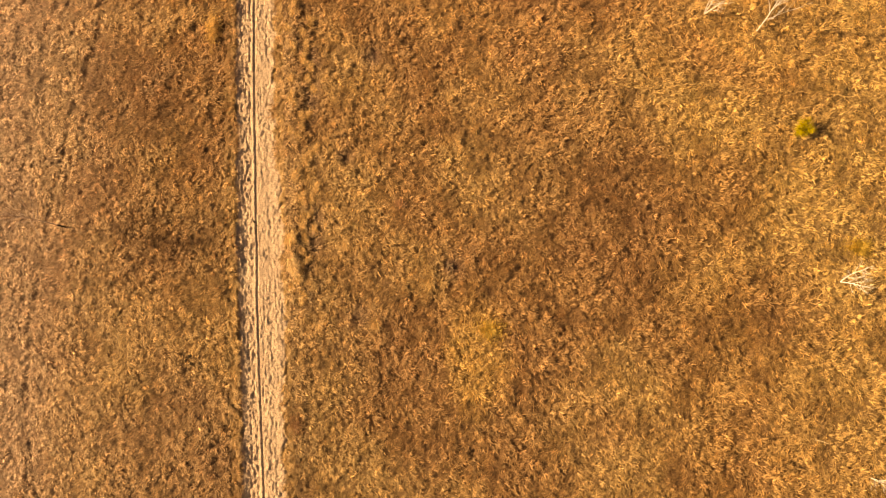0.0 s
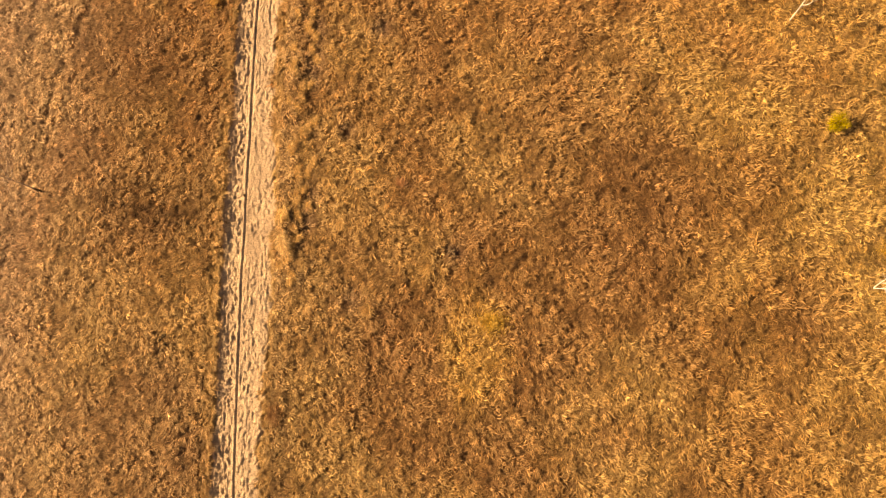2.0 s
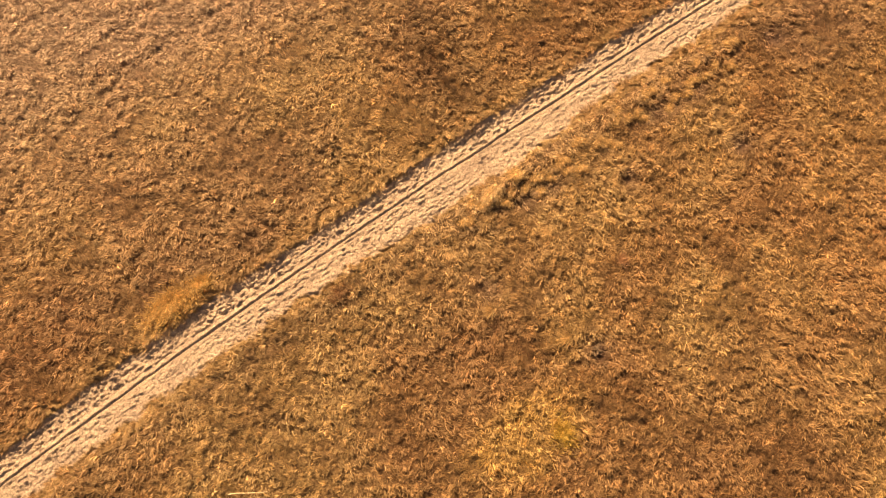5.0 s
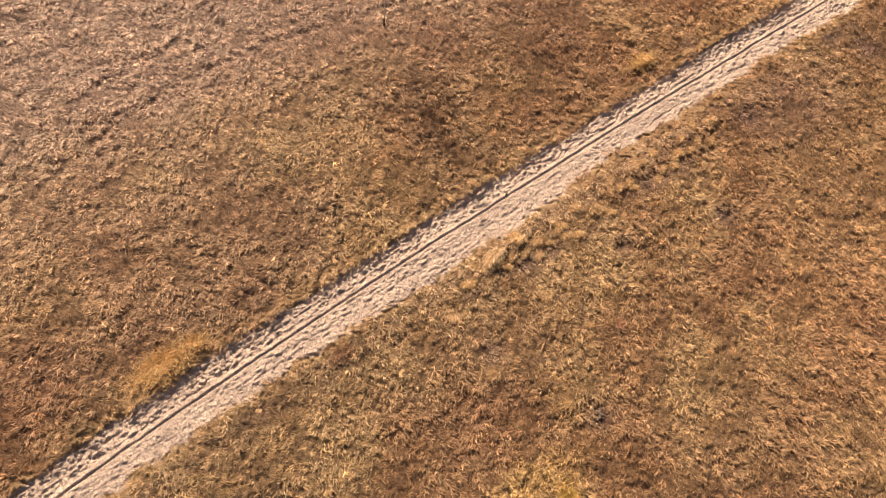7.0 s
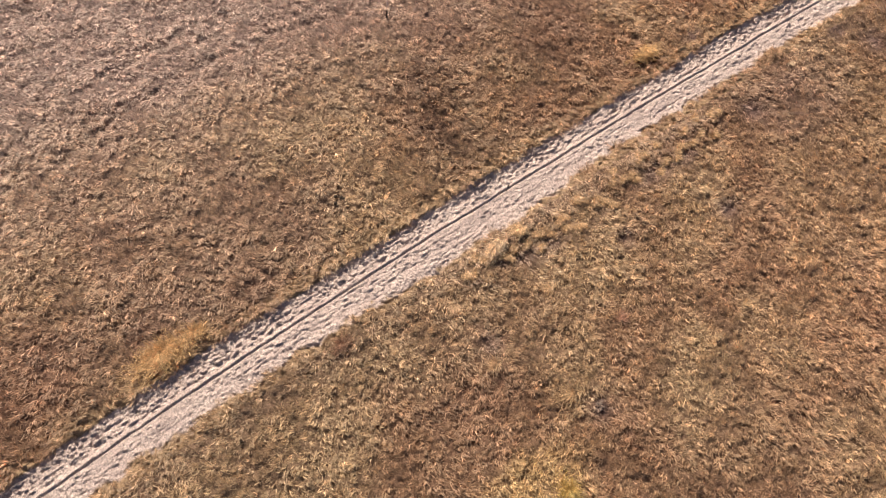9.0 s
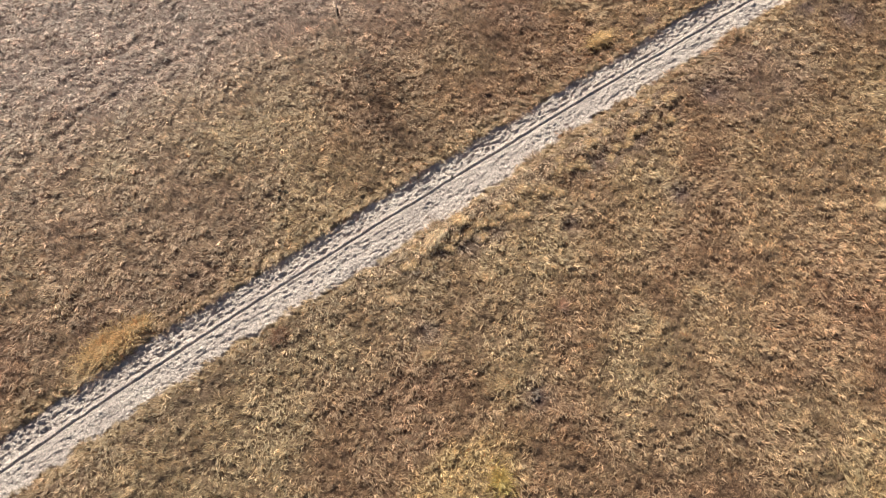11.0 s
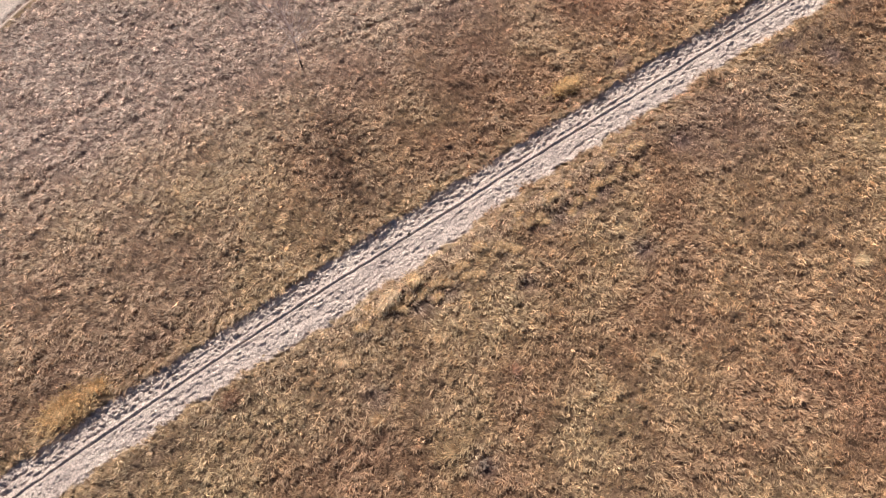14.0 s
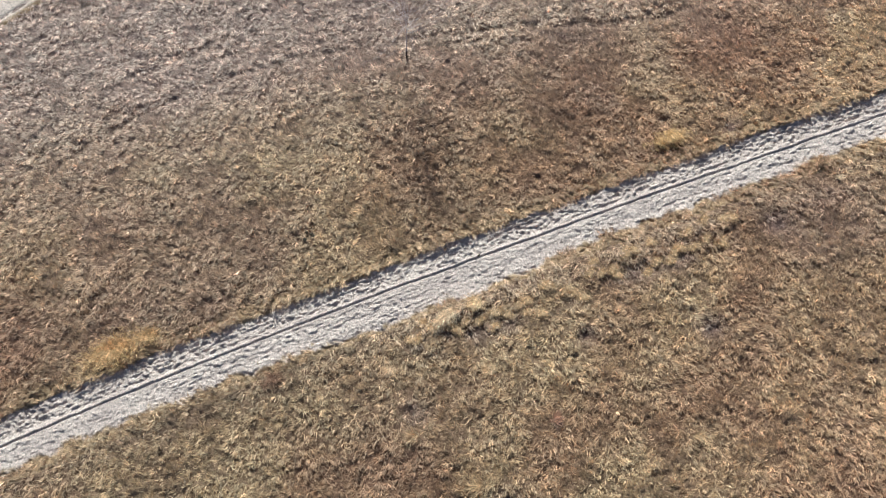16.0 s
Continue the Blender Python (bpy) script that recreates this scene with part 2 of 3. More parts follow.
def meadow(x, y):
    """Colour of the grass at places of the plan, with light levels by area put in."""
    a, b = fbm(x, y, 13.0, 41)[:, None], fbm(x, y, 3.2, 42)[:, None]
    c = GOLD + (PALE - GOLD) * smooth(0.5, 0.72, a) + (BROWN - GOLD) * smooth(0.5, 0.3, a) * 0.4
    c = c + (BROWN - c) * smooth(0.55, 0.75, b) * 0.2 + (PALE - c) * smooth(0.45, 0.25, b) * 0.2
    for cx, cy, rx, ry, colour, share in (
        (24.5, 16.0, 4.5, 6.0, PALE, 0.6), (29.0, 12.0, 4.0, 14.0, PALE, 0.5), (25.5, 0.0, 5.0, 8.0, PALE, 0.5),
        (0.4, 5.2, 2.8, 4.5, np.array((0.95, 0.71, 0.37)), 1.0), (-36.5, -13.5, 4.5, 6.0, PALE, 0.7), (-37.2, 25.0, 3.5, 11.0, PALE, 0.9),
        (-33.0, 7.0, 3.6, 7.0, PALE, 0.8), (20.5, 31.0, 7.0, 4.0, PALE, 0.7), (-12.3, 38.6, 0.8, 0.7, PALE, 1.0), (-25.5, -8.0, 8.0, 12.0, np.array((0.68, 0.47, 0.38)), 0.5), (-29.8, 38.4, 3.0, 3.5, RUST, 0.4), (-28.4, 25.6, 3.6, 5.0, BROWN, 0.6),
        (22.4, 8.6, 2.5, 3.5, BROWN, 0.8), (-22.0, -18.0, 4.0, 7.0, BROWN, 0.5), (-8.0, 8.0, 4.0, 8.0, BROWN, 0.4),
        (-48.0, -8.0, 6.0, 12.0, GREY, 0.6), (-40.0, -2.0, 5.0, 8.0, GREY, 0.4),
        (-13.0, 41.0, 4.0, 6.0, GREY, 0.5), (30.0, 15.0, 9.0, 30.0, PALE, 0.45), (-4.0, 44.0, 10.0, 14.0, PALE, 0.65), (-9.5, 19.5, 4.0, 9.0, PALE, 0.5), (-28.0, -12.0, 4.0, 4.0, RUST, 0.2), (8.0, 20.0, 8.0, 7.0, BROWN, 0.3),
    ):
        c = c + (colour - c) * (0.8 * share * spot(x, y, cx, cy, rx, ry))[:, None]
    # paler, greyer grass on the far left, with haze put into its colour
    c = c + (np.array((0.84, 0.675, 0.56)) - c) * (0.85 * smooth(-25, -44, x))[:, None]
    d = across(x, y)
    verge = smooth(4.7, 3.0, d) * smooth(1.5, 2.4, d)
    c = c + (np.array((0.8, 0.62, 0.43)) - c) * (verge * (0.45 + 0.4 * smooth(3, 10, y) * smooth(38, 30, y)))[:, None]
    # light levels of the areas, in stops, put into the grass colour
    brighter = 0.2 * smooth(12, 20, x) + 0.14 * smooth(-27, -36, x) + 0.22 * smooth(26, 44, y) * smooth(-14, -20, x) + 0.26 * smooth(18, 36, y) * smooth(-14, 2, x)
    c = c * (1 - np.exp(-((d / 9) ** 2))[:, None] * np.array((0.0, 0.022, 0.0)))
    dimmer = 0.26 * np.exp(-(((x + 15) / 10) ** 2) - ((y + 6) / 14) ** 2)
    c = c + (GREY * 0.8 - c) * (0.7 * hollow(x, y))[:, None]
    c = c + (np.array((0.42, 0.31, 0.29)) - c) * (0.75 * pits(x, y))[:, None]
    yellower = smooth(8, 20, x)[:, None] * np.array((0.02, 0.0, 0.08)) - smooth(-24, -40, x)[:, None] * np.array((-0.02, 0.0, 0.04))
    return c * (2 ** (brighter - dimmer))[:, None] * (1 - yellower) * (0.945, 0.95, 0.965)


# ---- the ground: one sheet to the horizon ----
far_out = 3.0 * 1.42 ** np.arange(0, 20)
gx = np.r_[-63 - far_out[::-1], np.arange(-63, 36, 0.17), 36 + far_out]
gy = np.r_[-28 - far_out[::-1], np.arange(-28, 65, 0.17), 65 + far_out]
X, Y = (v.ravel() for v in np.meshgrid(gx, gy))
Z = height(X, Y) + mat(X, Y)
D = across(X, Y)
Z = np.where((np.abs(D) < 2.6) & (Y > -29.5) & (Y < 66.5), Z - 0.3, Z)
GROUND_TONE = np.array((0.42, 0.375, 0.37))
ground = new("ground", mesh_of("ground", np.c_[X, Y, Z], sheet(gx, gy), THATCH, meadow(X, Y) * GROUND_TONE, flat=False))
tagged(ground, "dry autumn meadow ground of matted straw and soil", "meadow ground", kind="structure")

# ---- the sandy track, with its rut, wheel lines and hoof marks ----
sd, sy = np.arange(-3.1, 3.3, 0.055), np.arange(-30, 67, 0.055)
DD, SY = (v.ravel() for v in np.meshgrid(sd, sy))
slope = rut_x(SY + 0.5) - rut_x(SY - 0.5)
SX = rut_x(SY) + DD * np.sqrt(1 + slope**2)
bed = smooth(left_edge(SY) - 0.1, left_edge(SY) + 0.25, DD) * (1 - smooth(right_edge(SY) - 0.4, right_edge(SY) + 0.2, DD))
sway = 0.12 * (fbm(0 * SY, SY, 4.0, 61) - 0.5) + 0.05 * (vn(0 * SY, SY, 0.5, 68) - 0.5)
SZ = height(SX, SY) + (1 - bed) * (mat(SX, SY) - 0.03)
SZ += 0.07 * np.exp(-((DD - sway + 0.12) / 0.075) ** 2) * (0.6 + 0.8 * vn(SX, SY, 0.8, 69)) - 0.1 * np.exp(-((DD - sway - 0.04) / 0.052) ** 2)
SZ -= 0.06 * np.exp(-((DD - sway + 0.42) / 0.08) ** 2) * vn(SX, SY, 2.5, 62)
SZ -= 0.035 * np.exp(-((DD - sway + 1.15) / 0.2) ** 2) + 0.03 * np.exp(-((DD - sway - 1.2) / 0.22) ** 2)
rough = (0.98 - 0.45 * smooth(-0.2, 0.7, DD)) * (0.5 + fbm(SX, SY, 2.5, 65)) * (1 - 0.85 * np.exp(-(((DD - sway) / 0.28) ** 2)))
clods = 0 * SX
for i, (size, share, stretch) in enumerate(((0.5, 0.07, 0.8), (0.26, 0.13, 0.7), (0.17, 0.14, 0.55), (0.12, 0.09, 0.7))):
    u = DD + 0.3 * size * vn(DD, SY, 0.4, 70 + i)
    w = stretch * SY + 0.5 * size * vn(DD, SY, 0.35, 80 + i)
    clods += share * (np.abs(2 * vn(u, w, size, 63 + i) - 1) - 0.4 + 0.5 * (vn(u, w, size * 0.8, 96 + i) - 0.5))
streaks = 0.09 * (vn(DD, 0.22 * SY, 0.15, 93) - 0.5) + 0.05 * (vn(DD + 0.2 * SY, 0.5 * SY, 0.11, 94) - 0.5)
SZ += bed * rough * (clods + streaks)
SZ -= 0.3 * smooth(2.72, 2.95, np.abs(DD))
frayed = 0.9 * (fbm(SX, SY, 0.7, 67) - 0.5)
sandy = smooth(left_edge(SY) - 0.12, left_edge(SY) + 0.1, DD + 0.4 * frayed) * (1 - smooth(right_edge(SY) - 0.25, right_edge(SY) + 0.2, DD + frayed))
track = new("dirt_track", mesh_of("dirt_track", np.c_[SX, SY, SZ], sheet(sd, sy), SAND, np.repeat(sandy[:, None], 3, 1), flat=False))
tagged(track, "pale sandy dirt track with a deep wheel rut", "dirt track", kind="structure")

# the second track, farther off in the meadow
td, ts = np.arange(-2.0, 2.1, 0.1), np.arange(-36, 34, 0.25)
TD, TS = (v.ravel() for v in np.meshgrid(td, ts))
TX, TY = -52.9 + TD * 0.917 - TS * 0.4, -11.9 + TD * 0.4 + TS * 0.917
TZ = height(TX, TY) + 0.03 - 0.12 * smooth(1.6, 1.95, np.abs(TD)) - 0.13 * np.exp(-((np.abs(TD) - 1.1) / 0.16) ** 2) + 0.05 * vn(TX, TY, 0.3, 91)
second_track = new("far_track", mesh_of("far_track", np.c_[TX, TY, TZ], sheet(td, ts), SAND, np.repeat((0.85 * (1 - smooth(1.35, 1.7, np.abs(TD))))[:, None], 3, 1), flat=False))
tagged(second_track, "second grey sandy track far across the meadow", "dirt track", kind="structure")


# ---- grass ----
def blades(x, y, z, turn, lean, length, width, tint, sag=0.5, curl=0.0):
    """Bent blades, widest in the middle. Returns points, faces and tints."""
    n = len(x)
    up, out = np.cos(lean), np.sin(lean)
    ax, ay = np.cos(turn), np.sin(turn)
    wx, wy = -ay * width / 2, ax * width / 2
    half = 0.5 * length
    x1, y1, z1 = x + ax * out * half, y + ay * out * half, z + up * half
    up2 = up * (1 - sag) - 0.25 * sag
    out2 = np.sqrt(np.clip(1 - up2**2, 0, 1))
    bx, by = np.cos(turn + curl), np.sin(turn + curl)
    v = np.empty((n, 4, 3), np.float32)
    v[:, 0] = np.c_[x, y, z]
    v[:, 1], v[:, 2] = np.c_[x1 + wx, y1 + wy, z1], np.c_[x1 - wx, y1 - wy, z1]
    v[:, 3] = np.c_[x1 + bx * out2 * half, y1 + by * out2 * half, z1 + up2 * half]
    b = np.arange(n, dtype=np.int32)[:, None] * 4
    return v.reshape(-1, 3), [b + np.array([0, 1, 2]), b + np.array([2, 1, 3])], np.repeat(tint, 4, 0)


def inside(x, y):
    """The stretch of meadow that is grown with single blades."""
    left = np.where(y > 38, -41, np.where(y > 16, -53, np.where(y > -2, -57.5, -63)))
    right = np.where(y < -9, 4.5, np.minimum(35.5, 33 - 1.67 * (y - 36)))
    return (x > left) & (x < right) & (y > -27) & (y < 64)


def grass(count, seed, length, width, lean, spread, per, pale=1.0):
    r = np.random.default_rng(seed)
    cx, cy = r.uniform(-63, 35.5, count), r.uniform(-27, 64, count)
    d = across(cx, cy)
    bare = (d > left_edge(cy) - 0.05) & (d < right_edge(cy) + 0.05)
    stray = r.random(count) < 0.012 * smooth(0.9, 2.2, np.abs(d))
    ok = inside(cx, cy) & (~bare | stray)
    ok &= r.random(count) < 1 - 0.5 * hollow(cx, cy) - 0.6 * pits(cx, cy) - 0.55 * np.clip(old_rut(cx, cy), 0, 1) - 0.6 * trail(cx, cy)
    ok &= np.abs(far_side(cx, cy)) > 1.5 + 0.3 * r.random(count)
    cx, cy = cx[ok], cy[ok]
    n = len(cx)
    vigour = 0.75 + 0.5 * fbm(cx, cy, 2.6, 71) * r.uniform(0.6, 1.3, n)
    tall = (1 + 0.3 * ridge(cx, cy)) * (1 - 0.45 * trail(cx, cy))
    sweep = -1.1 + 7.0 * (fbm(cx, cy, 1.9, 72) - 0.5) + r.normal(0, 0.5, n)
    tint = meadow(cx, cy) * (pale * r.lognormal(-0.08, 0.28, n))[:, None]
    k = np.repeat(np.arange(n), per)
    m = len(k)
    ang, rad = r.uniform(0, 6.28, m), spread * np.sqrt(r.random(m)) * vigour[k]
    x, y = cx[k] + np.cos(ang) * rad, cy[k] + np.sin(ang) * rad
    turn = np.arctan2(0.3 * np.sin(ang) + np.sin(sweep[k]), 0.3 * np.cos(ang) + np.cos(sweep[k])) + r.normal(0, 0.42, m)
    le = length * vigour[k] * tall[k] * r.uniform(0.55, 1.25, m)
    return blades(x, y, height(x, y) + mat(x, y) - 0.03, turn, np.clip(r.normal(lean, 0.25, m), 0.1, 1.4), le, width * r.uniform(0.6, 1.3, m), tint[k], 0.5, r.normal(0, 0.8, m))


def meadow_grass(name, label, *args):
    v, f, t = grass(*args)
    ob = new(name, mesh_of(name, v, f, GRASS, t))
    return tagged(ob, label, "grass", kind="stuff")


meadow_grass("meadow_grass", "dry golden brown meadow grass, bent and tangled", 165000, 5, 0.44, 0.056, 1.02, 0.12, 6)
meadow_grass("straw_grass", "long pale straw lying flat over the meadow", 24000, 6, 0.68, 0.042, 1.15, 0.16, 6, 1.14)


def trodden_straw(count, seed):
    """Pale straws pressed flat along the narrow path past the birches."""
    r = np.random.default_rng(seed)
    x = r.uniform(10.0, 35.0, count)
    y = 25.7 - 0.0704 * (x - 9.0) + 0.7 * (vn(x - 9.0, 0 * x, 3.0, 81) - 0.5) + r.normal(0, 0.07, count)
    v, f, t = blades(x, y, height(x, y) + 0.06, r.normal(-0.07, 0.25, count) + np.pi * r.integers(0, 2, count), r.uniform(1.2, 1.4, count), r.uniform(0.3, 0.6, count), np.full(count, 0.035), np.array((0.85, 0.66, 0.4)) * r.lognormal(0, 0.2, count)[:, None])
    tagged(new("trodden_straw", mesh_of("trodden_straw", v, f, GRASS, t)), "pale straw pressed flat along a narrow path", "grass", kind="stuff")


trodden_straw(420, 77)


def clump(name, label, cx, cy, rx, ry, count, length, width, lean, colour, seed, turn=None, category="grass clump", spin=0.0, mound=0.0):
    """One stand of grass or weeds, with its base on the ground."""
    r = np.random.default_rng(seed)
    ang, rad = r.uniform(0, 6.28, count), np.minimum(np.abs(r.normal(0, 0.5, count)), 1.15)
    px, py = np.cos(ang) * rad * rx, np.sin(ang) * rad * ry
    px, py = px * math.cos(spin) - py * math.sin(spin), px * math.sin(spin) + py * math.cos(spin)
    go = r.uniform(0, 6.28, count) if turn is None else np.full(count, turn) + r.normal(0, 0.35, count)
    le = length * r.uniform(0.6, 1.2, count) * np.clip(1 - 0.35 * rad, 0.3, 1)
    tint = np.array(colour) * r.lognormal(0, 0.25, count)[:, None]
    z = height(cx + px, cy + py) - height(cx, cy) - 0.04 + mound * np.clip(1 - rad**2, 0, 1)
    v, f, t = blades(px, py, z, go + r.normal(0, 0.5, count), np.clip(r.normal(lean, 0.25, count), 0.05, 1.35), le, width * r.uniform(0.6, 1.3, count), tint)
    ob = new(name, mesh_of(name, v, f, GRASS, t))
    ob.location = (cx, cy, float(height(cx, cy)))
    return tagged(ob, label, category)


ORANGE = (0.86, 0.63, 0.35)
clump("tall_grass_stand", "tall orange yellow grass standing on the track's edge", -18.95, -11.6, 1.25, 2.5, 3400, 0.9, 0.03, 0.45, ORANGE, 3, spin=0.12)
clump("tall_grass_stand", "small orange yellow grass stand on the track's edge", -19.25, -9.1, 0.7, 1.2, 900, 0.6, 0.03, 0.5, ORANGE, 4)
clump("weed_clump", "rusty brown dead weeds beside the sandy track", -13.85, -1.3, 0.75, 1.15, 560, 0.55, 0.03, 0.75, (0.45, 0.28, 0.19), 5, category="weeds")
clump("pale_tussock", "pale wind-laid straw tussock beside the sandy track", -14.55, 11.4, 0.5, 1.5, 1100, 0.75, 0.03, 1.15, (0.95, 0.78, 0.56), 6, turn=-1.1, spin=0.35, mound=0.12)
clump("pale_tussock", "smaller pale straw tussock on the grassy bank", -14.9, 13.6, 0.5, 0.8, 500, 0.7, 0.035, 1.1, (0.84, 0.64, 0.4), 7, turn=-0.9, mound=0.1)
clump("yellow_grass_clump", "low yellow grass clump in the open meadow", 1.6, 6.6, 1.3, 0.9, 900, 0.55, 0.035, 0.7, (0.75, 0.57, 0.22), 8)
clump("yellow_grass_clump", "yellow grass clump at the meadow's pale part", 27.6, 13.2, 1.0, 0.7, 700, 0.6, 0.035, 0.6, (0.75, 0.58, 0.2), 9)
clump("pale_tussock", "pale straw tussock on the track's steep edge", -23.0, 31.4, 0.8, 1.8, 1100, 0.8, 0.035, 0.8, (0.72, 0.5, 0.24), 10, turn=0.3)

for i, (x, y, size, turn, colour) in enumerate((
    (-7.5, 7.0, 1.1, -1.9, (0.8, 0.6, 0.38)), (-3.3, 10.35, 1.2, -2.0, (0.84, 0.64, 0.4)), (-5.9, 16.1, 1.0, 1.5, (0.66, 0.42, 0.3)), (-0.5, 40.6, 1.1, 0.6, (0.88, 0.7, 0.46)),
    (-16.3, 42.2, 0.6, 0.2, (0.9, 0.74, 0.54)), (-10.2, 13.2, 1.0, -1.4, (0.82, 0.62, 0.4)), (-2.2, 24.6, 0.9, 1.1, (0.78, 0.58, 0.36)), (-12.3, 6.6, 0.9, -0.8, (0.8, 0.6, 0.4)),
)):
    fan = clump("straw_fan", "loose fan of long straw standing out of the grass", x, y, 0.35 * size, 0.5 * size, int(110 * size), 0.95 * size, 0.03, 0.9, colour, 150 + i, turn=turn, category="straw")
    fan["group"] = "straw fans in the meadow"

# tussocks along the grassy bank
bank = np.random.default_rng(23)
first = clump("bank_tussock", "shaggy golden tussock on the bank along the track", 0, 0, 0.45, 0.6, 240, 0.52, 0.035, 1.05, (0.74, 0.54, 0.32), 12, turn=0.2, category="tussock")
first["group"] = "tussocks along the bank"
for i in range(46):
    y = 8.5 + 0.55 * i + bank.uniform(-0.25, 0.25)
    x = float(rut_x(y)) + 3.3 + 0.7 * float(smooth(8, 18, y)) + bank.uniform(-0.9, 1.3)
    m = pose(x, y, float(height(x, y)) - 0.02, 0, 0, bank.uniform(-50, 50))
    if i == 0:
        first.matrix_basis = m
    else:
        copy_thing(first, m)


# ---- bare trees ----
def tube(points, radii, sides):
    points = np.asarray(points, float)
    rings, faces = [], []
    for i, (p, r) in enumerate(zip(points, radii)):
        way = Vector(points[min(i + 1, len(points) - 1)] - points[max(i - 1, 0)]).normalized()
        side = way.orthogonal().normalized()
        other = way.cross(side)
        for s in range(sides):
            a = 2 * math.pi * s / sides
            rings.append(p + r * (math.cos(a) * np.array(side) + math.sin(a) * np.array(other)))
    for i in range(len(points) - 1):
        for s in range(sides):
            t = (s + 1) % sides
            faces.append((i * sides + s, i * sides + t, (i + 1) * sides + t, (i + 1) * sides + s))
    return np.array(rings), np.array(faces, np.int32)


def joined(tubes):
    verts, faces, start = [], [], 0
    for v, f in tubes:
        verts.append(v)
        faces.append(f + start)
        start += len(v)
    return np.concatenate(verts), np.concatenate(faces)


def branch(r, start, way, length, steps, lift, wobble):
    """A crooked line of points."""
    points, p, w = [np.array(start, float)], np.array(start, float), np.array(way, float) / np.linalg.norm(way)
    for _ in range(steps):
        w = w + r.normal(0, wobble, 3) + (0, 0, lift)
        w /= np.linalg.norm(w)
        p = p + w * length / steps
        points.append(p)
    return np.array(points)


def bare_tree(name, label, x, y, stems, limbs, twigs, seed, bark, twig_mat, base_bark=None, girth=0.07, first_limb=0.18, crown=0.42, crook=0.05, rise=(0.5, 1.1), fine_girth=0.002):
    """stems: (way, length) from one root; limbs on each stem, twigs on each limb."""
    r = np.random.default_rng(seed)
    root = tagged(new(name), label, "tree")
    root.location = (x, y, float(height(x, y)) - 0.05)
    fine = []
    for way, length in stems:
        line = branch(r, (0, 0, 0), way, length, 14, 0.02, crook)
        radii = girth * (length / 6.0) * np.linspace(1, 0.16, len(line)) ** 0.9
        if base_bark:
            part("trunk_foot", mesh_of("trunk_foot", *tube([line[0], 0.5 * (line[0] + line[1]), line[1], 0.65 * line[1] + 0.35 * line[2]], radii[:4] * np.array((1.7, 1.5, 1.35, 1.1)) + 0.01, 8), base_bark, flat=False), root, "dark rough lower bark")
        part("trunk", mesh_of("trunk", *tube(line, radii, 8), bark, flat=False), root)
        for i in range(limbs):
            at = first_limb + (0.96 - first_limb) * (i + r.uniform(0, 0.8)) / limbs
            j = int(at * (len(line) - 1))
            here = line[j] + (line[min(j + 1, len(line) - 1)] - line[j]) * (at * (len(line) - 1) - j)
            a = r.uniform(0, 6.28)
            size = length * (crown - 0.28 * at) * r.uniform(0.7, 1.25)
            limb = branch(r, here, (math.cos(a), math.sin(a), r.uniform(*rise)), size, 7, 0.05, 0.12)
            thick = radii[j] * 0.65
            part("limb", mesh_of("limb", *tube(limb, thick * np.linspace(1, 0.3, len(limb)), 5), bark, flat=False), root)
            for _ in range(twigs):
                s = limb[r.integers(1, len(limb))]
                w = 0.55 * np.array([r.normal(), r.normal(), r.uniform(0.1, 1.0)]) + 1.2 * (limb[-1] - limb[0]) / size
                tw = branch(r, s, w, size * r.uniform(0.25, 0.55), 4, 0.03, 0.18)
                fine.append(tube(tw, thick * 0.4 * np.linspace(1, 0.35, len(tw)) + fine_girth, 3))
    part("twigs", mesh_of("twigs", *joined(fine), twig_mat), root, "fine bare twigs", kind="stuff")
    return root


bare_tree("bare_birch", "slender leafless white birch rooted in dry grass", 21.06, 29.41, [((0.05, 0.05, 1), 7.0)], 13, 4, 31, BIRCH, BIRCH, girth=0.048, first_limb=0.2, crown=0.4, crook=0.015, rise=(0.7, 1.5), fine_girth=0.002)
bare_tree("bare_birch", "leafless white birch with several stems from one root", 17.32, 30.86, [((-0.12, 0.05, 1), 5.6), ((0.12, 0.1, 1), 6.6), ((0.22, -0.1, 1), 5.4)], 8, 4, 32, BIRCH, BIRCH, girth=0.042, crook=0.025, rise=(0.8, 1.6), fine_girth=0.002)
bare_tree("bare_birch", "bushy leafless white birch with forked stems", 26.35, 10.76, [((-0.02, 0.4, 1), 4.2), ((0.12, -0.1, 1), 4.2)], 13, 5, 33, BIRCH, BIRCH, girth=0.055, crown=0.34, crook=0.025, rise=(0.4, 1.0), fine_girth=0.002)
bare_tree("bare_birch", "young leafless white birch in pale grass", 27.9, -2.7, [((0.0, 0.1, 1), 3.6), ((0.15, -0.1, 1), 3.0)], 10, 6, 34, BIRCH, BIRCH, girth=0.042, crook=0.025, rise=(0.7, 1.3), fine_girth=0.002)
bare_tree("bare_tree", "leafless tree with dark foot and reddish twigs", -35.7, 14.34, [((-0.1, 0.05, 1), 8.2)], 44, 8, 35, GREY_BARK, TWIG, base_bark=DARK_BARK, girth=0.032, first_limb=0.3, crown=0.66, crook=0.03, fine_girth=0.006)


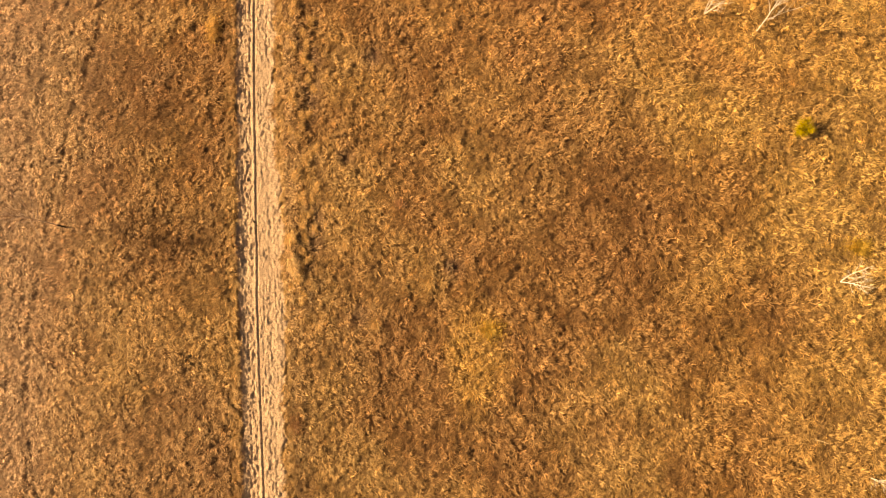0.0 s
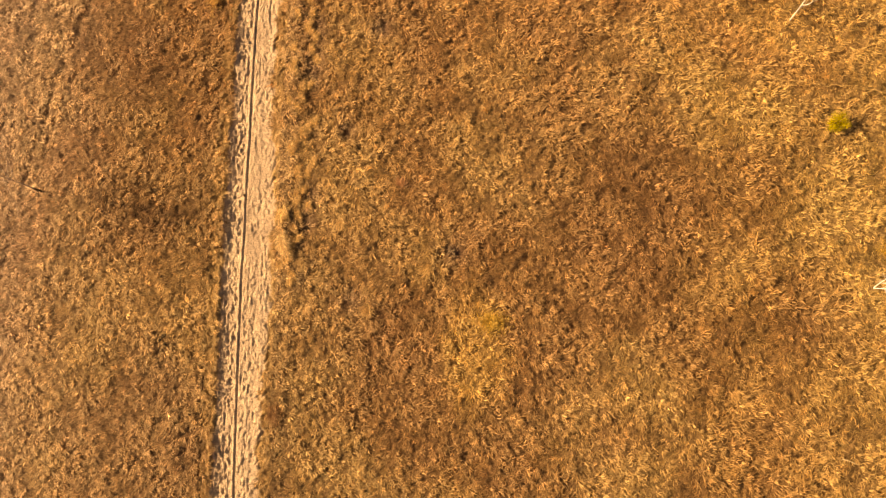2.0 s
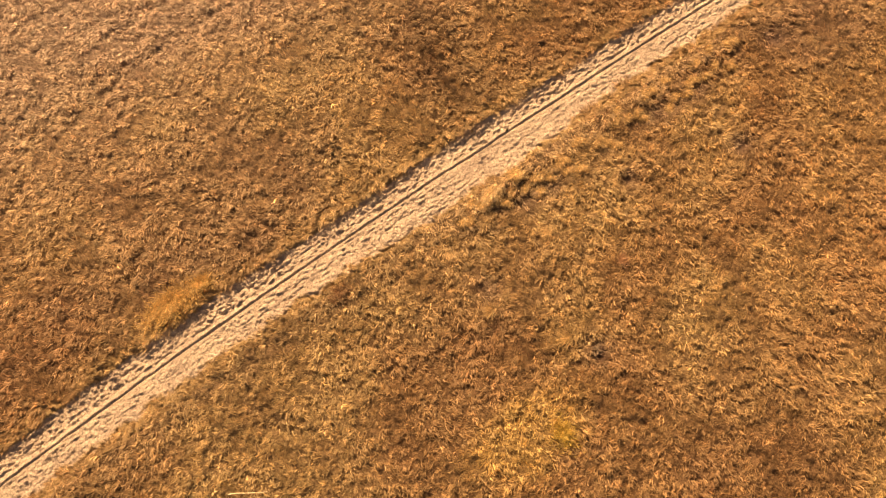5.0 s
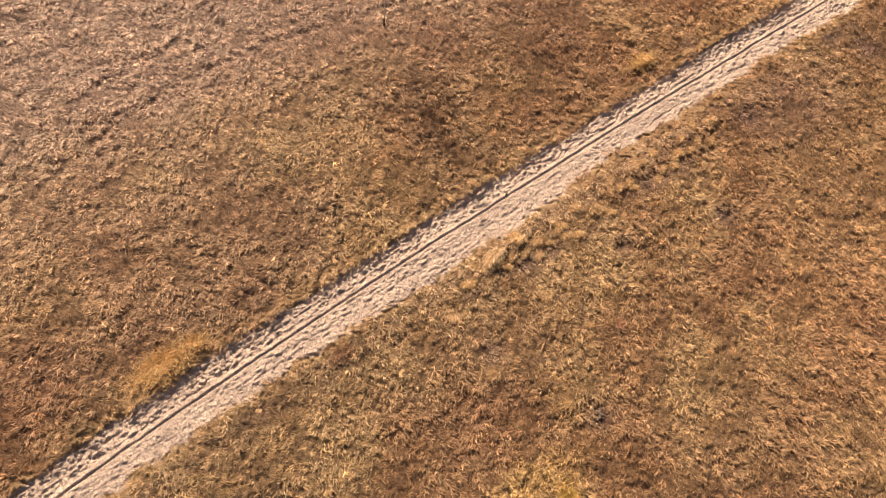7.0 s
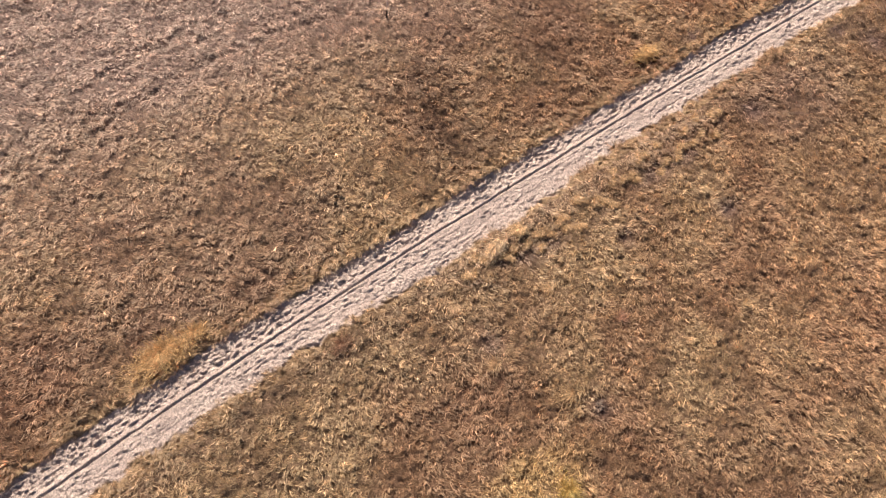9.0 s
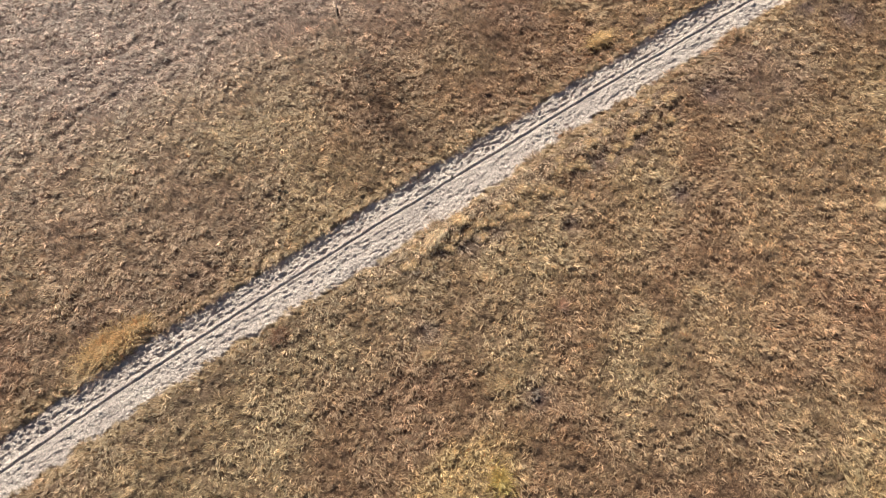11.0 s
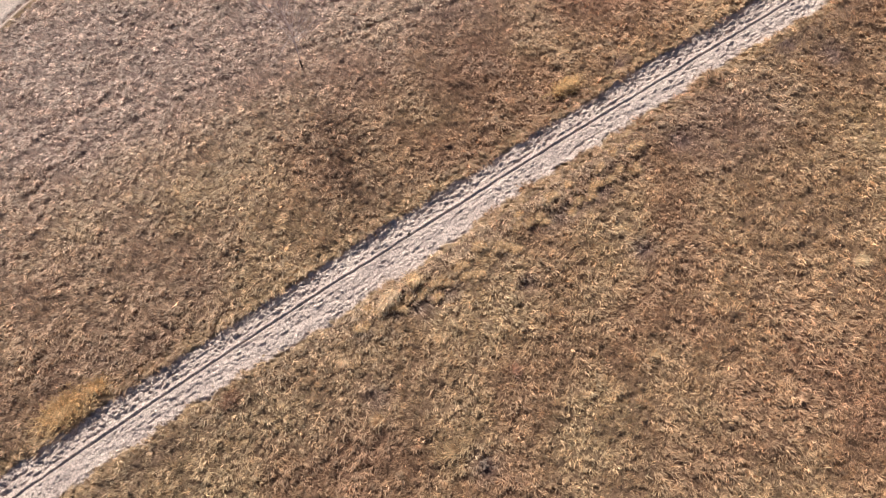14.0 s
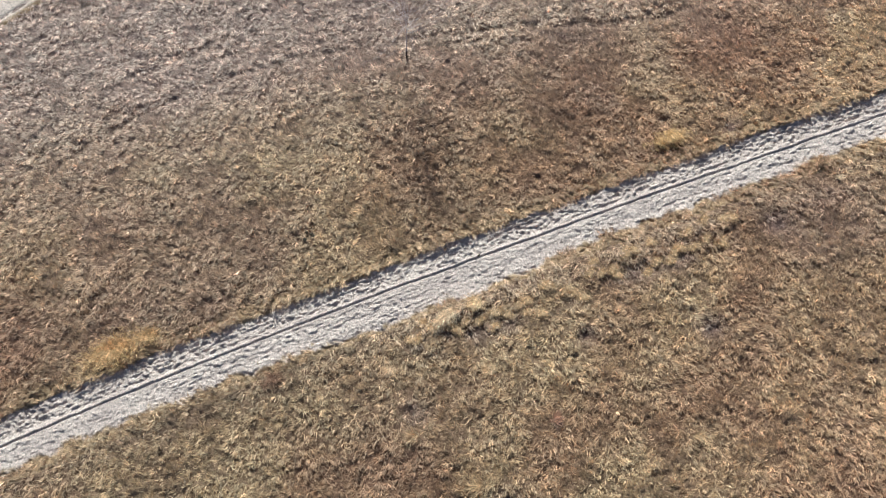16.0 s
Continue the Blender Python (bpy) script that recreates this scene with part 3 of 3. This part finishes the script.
# ---- green bush ----
def bush(x, y, radius, tall, leaves, seed):
    r = np.random.default_rng(seed)
    root = tagged(new("green_bush"), "small yellow-green bush alone in dry grass", "bush")
    root.location = (x, y, float(height(x, y)) - 0.03)
    stems, tips = [], []
    for i in range(26):
        a = r.uniform(0, 6.28)
        line = branch(r, (0.1 * math.cos(a), 0.1 * math.sin(a), 0), (math.cos(a), math.sin(a), r.uniform(0.5, 2.2)), radius * r.uniform(0.7, 1.25), 6, 0.06, 0.15)
        stems.append(tube(line, np.linspace(0.014, 0.004, len(line)), 4))
        tips.append(line[2:])
    part("stems", mesh_of("stems", *joined(stems), TWIG), root, "thin brown stems")
    at = np.concatenate(tips)
    k = r.integers(0, len(at), leaves)
    p = at[k] + r.normal(0, 0.09 * radius / 0.75, (leaves, 3))
    p[:, 2] = np.clip(p[:, 2], 0.03, tall)
    u, w = r.normal(size=(leaves, 3)), r.normal(size=(leaves, 3))
    u /= np.linalg.norm(u, axis=1)[:, None]
    w -= (w * u).sum(1)[:, None] * u
    w /= np.linalg.norm(w, axis=1)[:, None]
    u, w = u * r.uniform(0.03, 0.06, leaves)[:, None], w * r.uniform(0.015, 0.03, leaves)[:, None]
    v = np.stack([p - u, p + w, p + u, p - w], 1).reshape(-1, 3)
    part("foliage", mesh_of("foliage", v, np.arange(4 * leaves).reshape(-1, 4), LEAF), root, "yellow-green small leaves", kind="stuff")


bush(23.96, 21.82, 0.85, 0.95, 2600, 41)


# ---- small things on the ground ----
def lump(r, size, rough=0.35):
    bm = bmesh.new()
    bmesh.ops.create_icosphere(bm, subdivisions=2, radius=size)
    for v in bm.verts:
        v.co *= 1 + rough * (noise.noise(v.co * (1.3 / size) + Vector((r.uniform(0, 50), 0, 0))))
        v.co.z *= 0.62
    return bm


def to_mesh(name, bm, mat):
    me = bpy.data.meshes.new(name)
    bm.to_mesh(me)
    bm.free()
    me.materials.append(mat)
    return me


def dung_heap(x, y, seed, count, size, label, name="dung_heap", mat=DUNG, category="dung"):
    r = np.random.default_rng(seed)
    root = tagged(new(name), label, category)
    root.location = (x, y, float(height(x, y)))
    for i in range(count):
        s = size * r.uniform(0.5, 1.0)
        ob = part("lump", to_mesh("lump", lump(r, s), mat), root)
        ob.location = (*(r.normal(0, size * 1.3, 2)), s * 0.35 + 0.05)


dung_heap(-23.23, 3.49, 51, 7, 0.14, "dark heap of dung lying in dry grass")
dung_heap(-1.66, 11.5, 52, 12, 0.14, "dark turned-up soil clods in a bare hollow", "soil_clods", CLOD, "soil")
dung_heap(-18.2, 14.8, 53, 5, 0.08, "small dark droppings on the sandy track")
dung_heap(-19.6, 10.6, 54, 5, 0.07, "small dark droppings by the track's edge")


def stick(x, y, turn, length, radius, seed, label):
    r = np.random.default_rng(seed)
    line = branch(r, (0, 0, 0), (1, 0, 0), length, 8, 0.0, 0.05)
    line[:, 2] *= 0.3
    ob = new("stick", mesh_of("stick", *tube(line, np.linspace(radius, radius * 0.5, len(line)), 6), STRAW_WOOD, flat=False))
    ob.matrix_basis = pose(x, y, float(height(x, y)) + 0.22, 0, 0, turn)
    tagged(ob, label, "stick")


stick(-6.1, -13.36, 72, 2.5, 0.045, 61, "long bleached stick lying in dry grass")
stick(24.3, -0.3, 0, 1.0, 0.04, 62, "short bleached stick lying in pale grass")
stick(-18.4, -16.5, 70, 0.6, 0.025, 63, "thin bleached stick near the track")
